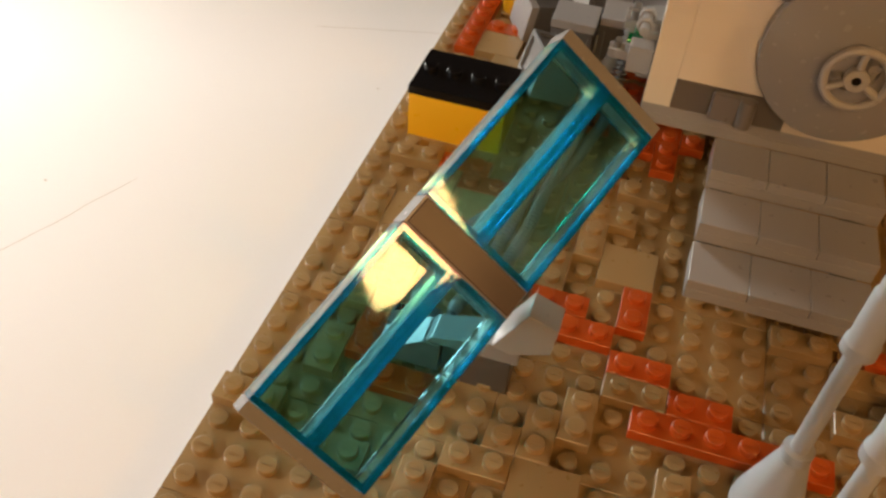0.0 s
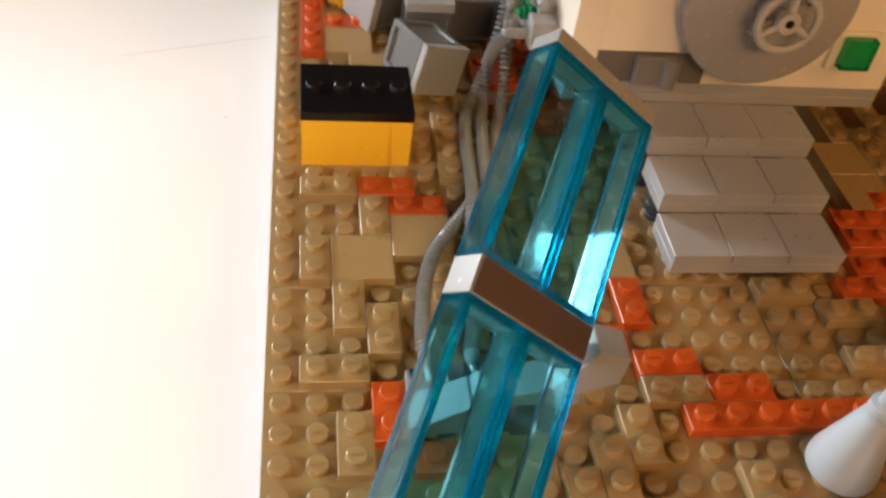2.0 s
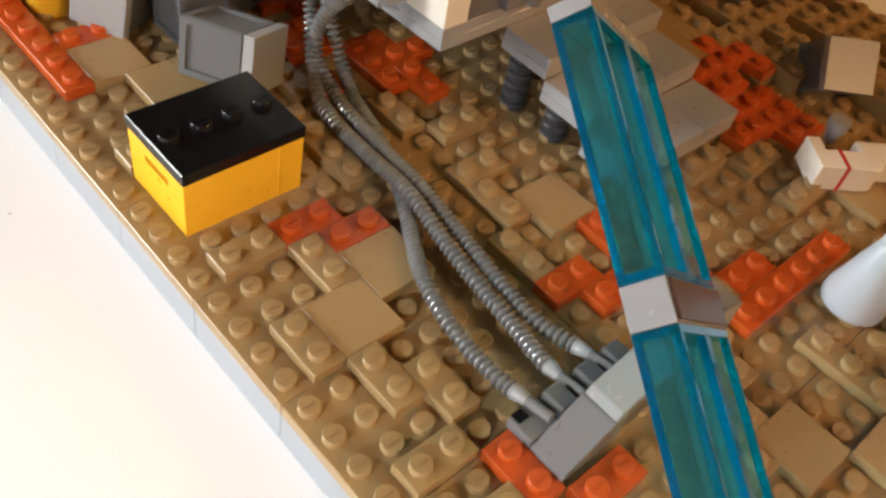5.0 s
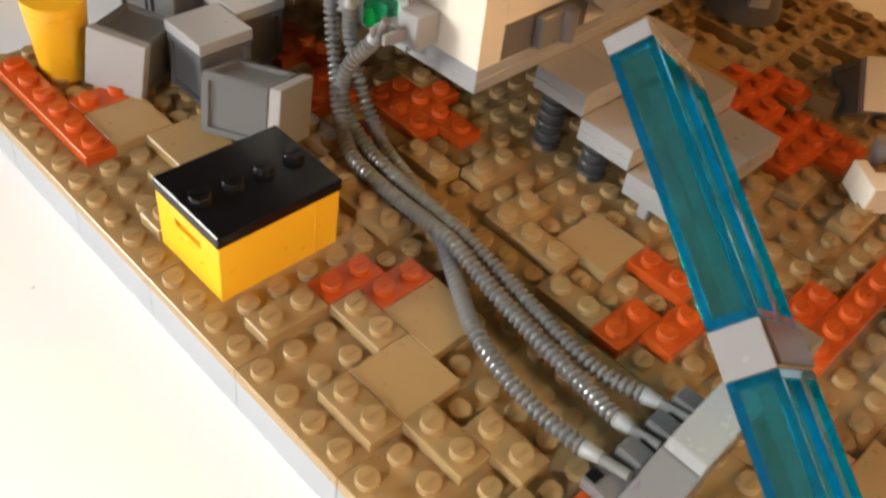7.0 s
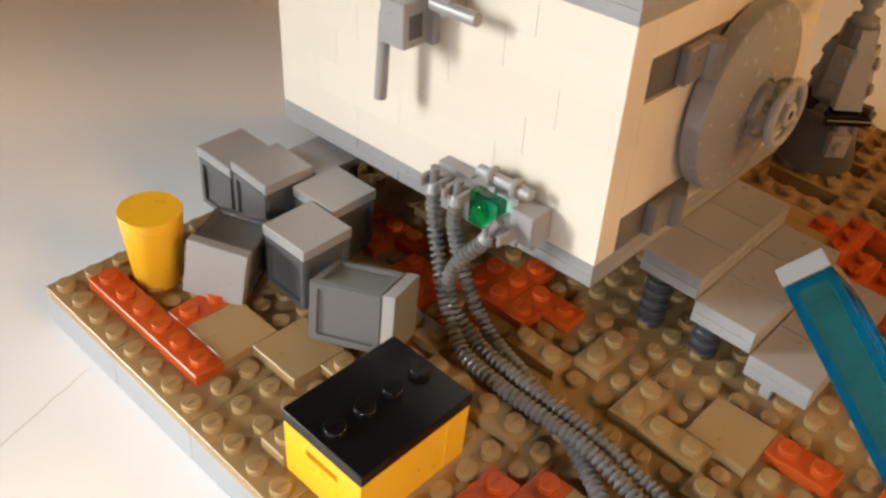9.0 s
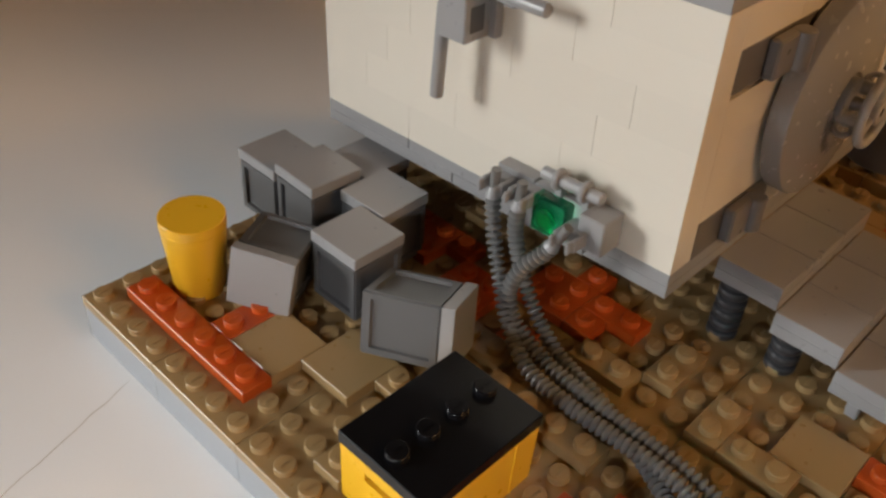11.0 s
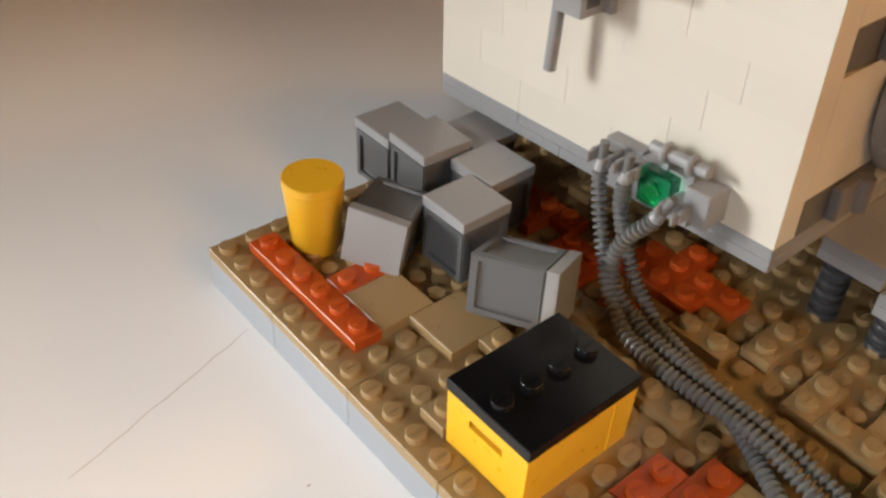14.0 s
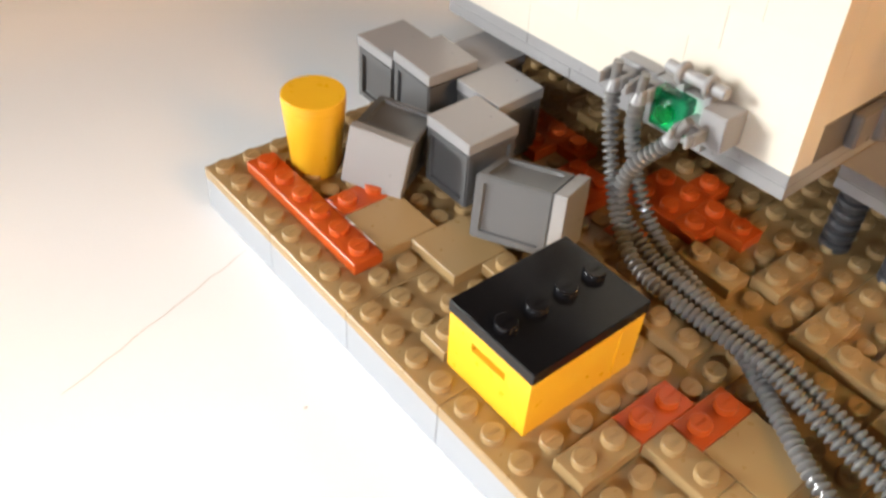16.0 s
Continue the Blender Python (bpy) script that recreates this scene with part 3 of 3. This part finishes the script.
def ribbed_hose(points, label):
    hose = thing("hose", label, "hose", group="ribbed hoses")
    path = smooth_path(points, 0.00028)
    bm = bmesh.new()
    up, rings, seg = Vector((0.3, 0.2, 0.9)).normalized(), [], 14
    wave = (0.0, 0.0, 0.72, 1.0, 1.0, 0.72)
    for i, p in enumerate(path):
        d = (path[min(i + 1, len(path) - 1)] - path[max(i - 1, 0)]).normalized()
        x = d.cross(up).normalized()
        y = x.cross(d).normalized()
        up = y
        smooth_end = i < 34 or i > len(path) - 27
        r = 0.00118 if smooth_end else 0.0008 + 0.0012 * wave[i % 6]
        rings.append([bm.verts.new(p + (x * math.cos(2 * math.pi * k / seg) + y * math.sin(2 * math.pi * k / seg)) * r) for k in range(seg)])
    for a, b in zip(rings, rings[1:]):
        for k in range(seg):
            bm.faces.new((a[k], a[(k + 1) % seg], b[(k + 1) % seg], b[k])).smooth = True
    bm.faces.new(rings[-1])
    bm.faces.new(list(reversed(rings[0])))
    part("tube", bm, HOSE_GREY, hose)
    for i0, i1 in ((22, 36), (len(path) - 18, len(path) - 28)):
        bm = bmesh.new()
        rod(bm, path[i0], path[i1], 0.00128, 16, 0.00195)
        part("collar", bm, LIGHT_GREY, hose)
    return hose


HOSE_A = [(7.05, 24.65, 8.5), (7.0, 23.6, 7.0), (6.8, 22.2, 5.5), (6.93, 20.5, 5.5), (7.2, 18.6, 6.0), (7.35, 16.7, 7.5), (7.55, 14.7, 6.5), (7.72, 13.1, 5.8),
          (7.85, 11.9, 6.5), (8.05, 10.65, 10.0), (8.15, 10.2, 17.0), (8.3, 10.45, 24.5), (8.48, 11.05, 31.5), (8.6, 11.5, 39.2)]
HOSE_B = [(5.85, 24.65, 8.5), (5.85, 23.5, 7.0), (6.15, 22.0, 5.5), (6.38, 20.2, 5.5), (6.6, 18.4, 6.5), (6.85, 16.7, 8.0), (7.0, 14.8, 6.5), (7.1, 13.1, 5.8),
          (7.3, 11.7, 6.5), (7.9, 10.4, 11.0), (8.5, 9.4, 19.0), (8.8, 8.8, 28.0), (8.9, 8.62, 35.0), (8.9, 8.62, 41.8)]
HOSE_C = [(4.65, 24.65, 8.5), (4.57, 23.1, 6.5), (4.66, 21.8, 5.2), (4.88, 20.4, 5.2), (5.3, 19.1, 5.2), (6.0, 17.9, 4.6), (6.8, 16.6, 3.9), (7.6, 15.0, 3.9),
          (8.1, 13.5, 4.5), (8.45, 12.0, 5.5), (8.8, 10.9, 9.0), (8.9, 10.1, 17.0), (8.9, 9.6, 27.0), (8.9, 9.55, 34.0), (8.9, 9.6, 42.0)]
ribbed_hose(HOSE_A, "grey ribbed hose from the hut to the solar panel foot")
ribbed_hose(HOSE_B, "grey ribbed hose from the hut to the solar panel foot")
ribbed_hose(HOSE_C, "grey ribbed hose bowing out under the other two")


# ---------------------------------------------------------------- grey crates
def crate_body():
    bm = bmesh.new()
    slab(bm, -0.0078, 0.0078, -0.0078, 0.0078, 0, 0.016)
    bm.faces.ensure_lookup_table()
    for f in [f for f in bm.faces if abs(f.normal.z) < 0.5]:
        bmesh.ops.inset_region(bm, faces=[f], thickness=0.0026, depth=0)
        bmesh.ops.inset_region(bm, faces=[f], thickness=0.0003, depth=-0.0009)
    es = [e for e in bm.edges if all(abs(abs(v.co.x) - 0.0078) < 1e-6 and abs(abs(v.co.y) - 0.0078) < 1e-6 for v in e.verts)]
    bmesh.ops.bevel(bm, geom=es, offset=0.0004, segments=2, affect="EDGES")
    return mesh_of(bm, "body", CRATE_GREY)


BODY = crate_body()
bm = bmesh.new()
slab(bm, -0.008, 0.008, -0.008, 0.008, 0.01605, 0.0192, 0.00018)
LID = mesh_of(bm, "lid", LIGHT_GREY)


def small_crate(m, label):
    ob = thing("small_crate", label, "crate", m, "grey crates beside the hut")
    for name, me in (("body", BODY), ("lid", LID)):
        p = new(name, me)
        p.parent = ob
    return ob


def standing(x, y, turn=0.0, z=1.75):
    return Matrix.Translation(W(x, y, z)) @ Matrix.Rotation(radians(turn), 4, "Z")


def axes(o, ox, oz):
    """A pose at o with its x and z axes along ox and oz."""
    ox, oz = ox.normalized(), oz.normalized()
    oy = oz.cross(ox)
    return Matrix(((ox.x, oy.x, oz.x, o.x), (ox.y, oy.y, oz.y, o.y), (ox.z, oy.z, oz.z, o.z), (0, 0, 0, 1)))


for x, y, z, a in [(6.28, 5.72, 1.75, 0.3), (8.35, 4.66, 1.75, 1.2), (7.5, 2.37, 3.25, -1.8), (7.52, 0.3, 0.3, 0), (9.6, 2.5, 0.1, 0.5)]:
    small_crate(standing(x, y, a, z), "dark grey crate with a light grey lid standing on the base")
# the two tipped ones
small_crate(axes(Vector((0.0442, -0.0262, 0.0090)), Vector((0.511, -0.852, -0.119)), Vector((-0.846, -0.523, 0.110))), "dark grey crate tipped on its side, lid to the front")
long_crate = small_crate(axes(Vector((0.04396, -0.06307, 0.01091)), Vector((0.893, 0.361, -0.270)), Vector((0.397, -0.913, 0.092))), "dark grey crate lying on its side on a tile")
for ob in long_crate.children:
    if ob.name.startswith("body"):
        ob.location.z, ob.scale.z = -0.003, 1.187

# barrel
barrel = thing("barrel", "yellow tapered plastic barrel with a flat lid", "barrel", Matrix.Translation(W(2.97, 2.03, 0.05)))
bm = bmesh.new()
lathe(bm, [(0.0060, 0), (0.0063, 0.0004), (0.0080, 0.0198), (0.0079, 0.0199)], 48)
part("body", bm, YELLOW, barrel)
bm = bmesh.new()
lathe(bm, [(0.0079, 0.01991), (0.00805, 0.0200), (0.00805, 0.0223), (0.00785, 0.0225)], 48)
part("lid", bm, YELLOW, barrel)


# ---------------------------------------------------------------- far things on the base
hx = Vector((0.757, -0.656, 0))
hb = Vector((0.656, 0.757, 0))
e = radians(42)
oz = (-hb * math.cos(e) + Vector((0, 0, math.sin(e))))
upv = hb * math.sin(e) + Vector((0, 0, math.cos(e)))
small = small_crate(axes(W(24.25, 21.75, 10.6) + upv * 0.008 - oz * 0.0192, hx, oz), "dark grey crate tipped up against the broken ground")

# machine with a round drum foot
mach = thing("machine", "grey toy weather machine on a dark cone foot", "machine", Matrix.Translation(W(26.75, 13.98, 8.15)) @ Matrix.Diagonal((0.81, 0.81, 0.84, 1)))
bm = bmesh.new()
lathe(bm, [(0.0152, 0), (0.0156, 0.0005), (0.0154, 0.0030), (0.0112, 0.0205), (0.0108, 0.0210)], 40)
part("foot", bm, DARK_GREY, mach)
bm = bmesh.new()
lathe(bm, [(0.0100, 0.0211), (0.0104, 0.0214), (0.0104, 0.0262), (0.0100, 0.0265)], 36)
part("band", bm, BLACK, mach, "black clip band")
bm = bmesh.new()
lathe(bm, [(0.0100, 0.0266), (0.0098, 0.0300), (0.0066, 0.0560), (0.0062, 0.0565)], 8)
for f in bm.faces:
    f.smooth = False
part("body", bm, FOOT_GREY, mach)
TOC = Matrix.Rotation(radians(225), 4, "Z")
bm = bmesh.new()
for z, w, x in ((0.0268, 0.0056, 0.0122), (0.0560, 0.0030, 0.0070)):
    for q in (-w, w):
        bm.verts.new((x, q, z))
        bm.verts.new((x - 0.005, q, z))
bmesh.ops.convex_hull(bm, input=bm.verts[:])
bmesh.ops.transform(bm, matrix=TOC, verts=bm.verts[:])
part("slope", bm, WHEEL_GREY, mach, "pale grey smooth slope")
for a in (-45, 50, 140, -135):
    bm = bmesh.new()
    slab(bm, 0.0110, 0.0142, -0.0042, 0.0042, 0.0275, 0.0480, 0.0002)
    for k in (0.0320, 0.0420):
        lathe(bm, [(0.0024, 0), (0.0024, 0.0014), (0.0021, 0.0017)], 16, Matrix.Translation((0.0142, 0, k)) @ Matrix.Rotation(radians(90), 4, "Y"))
    bmesh.ops.transform(bm, matrix=TOC @ Matrix.Rotation(radians(a), 4, "Z") @ Matrix.Rotation(radians(-7), 4, "Y"), verts=bm.verts[:])
    part("side_plate", bm, CAP_GREY, mach)
    bm = bmesh.new()
    slab(bm, 0.0100, 0.0150, -0.0020, 0.0020, 0.0195, 0.0272, 0.0005)
    rod(bm, (0.0150, -0.0036, 0.0235), (0.0150, 0.0036, 0.0235), 0.0013, 12)
    bmesh.ops.transform(bm, matrix=TOC @ Matrix.Rotation(radians(a), 4, "Z"), verts=bm.verts[:])
    part("clip", bm, DARK_GREY, mach)
bm = bmesh.new()
slab(bm, 0.0118, 0.0158, -0.0040, 0.0040, 0.0085, 0.0180, 0.0002)
lathe(bm, [(0.0024, 0), (0.0024, 0.0014), (0.0021, 0.0017)], 16, Matrix.Translation((0.0158, 0, 0.0130)) @ Matrix.Rotation(radians(90), 4, "Y"))
slab(bm, 0.0110, 0.0140, -0.0022, 0.0022, 0.0181, 0.0235, 0.0003)
bmesh.ops.transform(bm, matrix=TOC, verts=bm.verts[:])
part("front_plate", bm, WHEEL_GREY, mach)
bm = bmesh.new()
slab(bm, 0.0100, 0.0150, -0.0085, 0.0085, 0.0215, 0.0258, 0.0005)
rod(bm, (0.0152, -0.0090, 0.0238), (0.0152, 0.0090, 0.0238), 0.0014, 12)
bmesh.ops.transform(bm, matrix=TOC, verts=bm.verts[:])
part("clip", bm, BLACK, mach)
bm = bmesh.new()
lathe(bm, [(0.0050, 0.0566), (0.0050, 0.0590), (0.0024, 0.0595), (0.0024, 0.0630), (0.0040, 0.0635), (0.0040, 0.0665), (0.0016, 0.0670), (0.0016, 0.0800), (0.0045, 0.0805), (0.0045, 0.0830)], 24)
part("neck", bm, CAP_GREY, mach)


# masts on cone feet
def mast(x, y, label):
    ob = thing("mast", label, "mast", Matrix.Translation(W(x, y, 1.8)), "masts")
    bm = bmesh.new()
    lathe(bm, [(0.0079, 0), (0.0080, 0.0006), (0.0078, 0.0030), (0.0034, 0.0200), (0.0032, 0.0204)], 36)
    part("cone", bm, MAST_GREY, ob)
    bm = bmesh.new()
    lathe(bm, [(0.0030, 0.0204), (0.0033, 0.0207), (0.0033, 0.0236), (0.0020, 0.0240), (0.0019, 0.0540), (0.0034, 0.0545), (0.0034, 0.0570), (0.0030, 0.0575),
               (0.0029, 0.0690), (0.0025, 0.0695), (0.0020, 0.0950), (0.0018, 0.0955)], 24)
    part("pole", bm, MAST_GREY, ob)
    return ob


mast(16.05, 27.2, "pale grey mast on a cone foot on the base")
mast(16.36, 30.16, "pale grey mast on a cone foot beside another mast")

# small white toy figure lying on its side on the base: one plain mesh
bm = bmesh.new()
slab(bm, 0.0, 0.0160, 0.0, 0.0076, 0, 0.0150, 0.0004)
slab(bm, 0.0001, 0.0042, 0.0070, 0.0128, 0.0002, 0.0148, 0.0004)
lathe(bm, [(0.0034, 0.0003), (0.0038, 0.0007), (0.0038, 0.0142), (0.0034, 0.0146)], 24, Matrix.Translation((0.0160, 0.0038, 0)))
slab(bm, 0.0150, 0.0290, 0.0040, 0.0135, 0.0005, 0.0140, 0.0012)
lathe(bm, [(0.0040, 0), (0.0050, 0.001), (0.0050, 0.008), (0.0035, 0.0095)], 20, Matrix.Translation((0.0290, 0.0090, 0.0070)) @ Matrix.Rotation(radians(90), 4, "Y"))
figure = tagged(new("toy_figure", mesh_of(bm, "toy_figure", WHITE)), "small white plastic toy figure with a red stripe lying down", "toy figure")
figure.data.materials.append(RED)
bm = bmesh.new()
bm.from_mesh(figure.data)
ret = bmesh.ops.create_cube(bm, size=1, matrix=Matrix.Translation((0.0080, 0.0038, 0.0075)) @ Matrix.Diagonal((0.0010, 0.0079, 0.0154, 1)))
for f in {f for v in ret["verts"] for f in v.link_faces}:
    f.material_index = 1
bm.to_mesh(figure.data)
bm.free()
figure.matrix_world = Matrix.Translation(W(19.2, 23.55, 3.4)) @ Matrix.Rotation(radians(-38), 4, "Z") @ Matrix.Diagonal((1, 1, 0.55, 1))
bm = bmesh.new()
lathe(bm, [(0.0016, 0), (0.0018, 0.0002), (0.0024, 0.0040), (0.0030, 0.0042), (0.0031, 0.0075), (0.0029, 0.0078)], 20)
torch = part("torch", bm, LIGHT_GREY)
torch.location = W(22.0, 22.6, 5.0)
tagged(torch, "small grey plastic torch beside the toy figure", "torch")
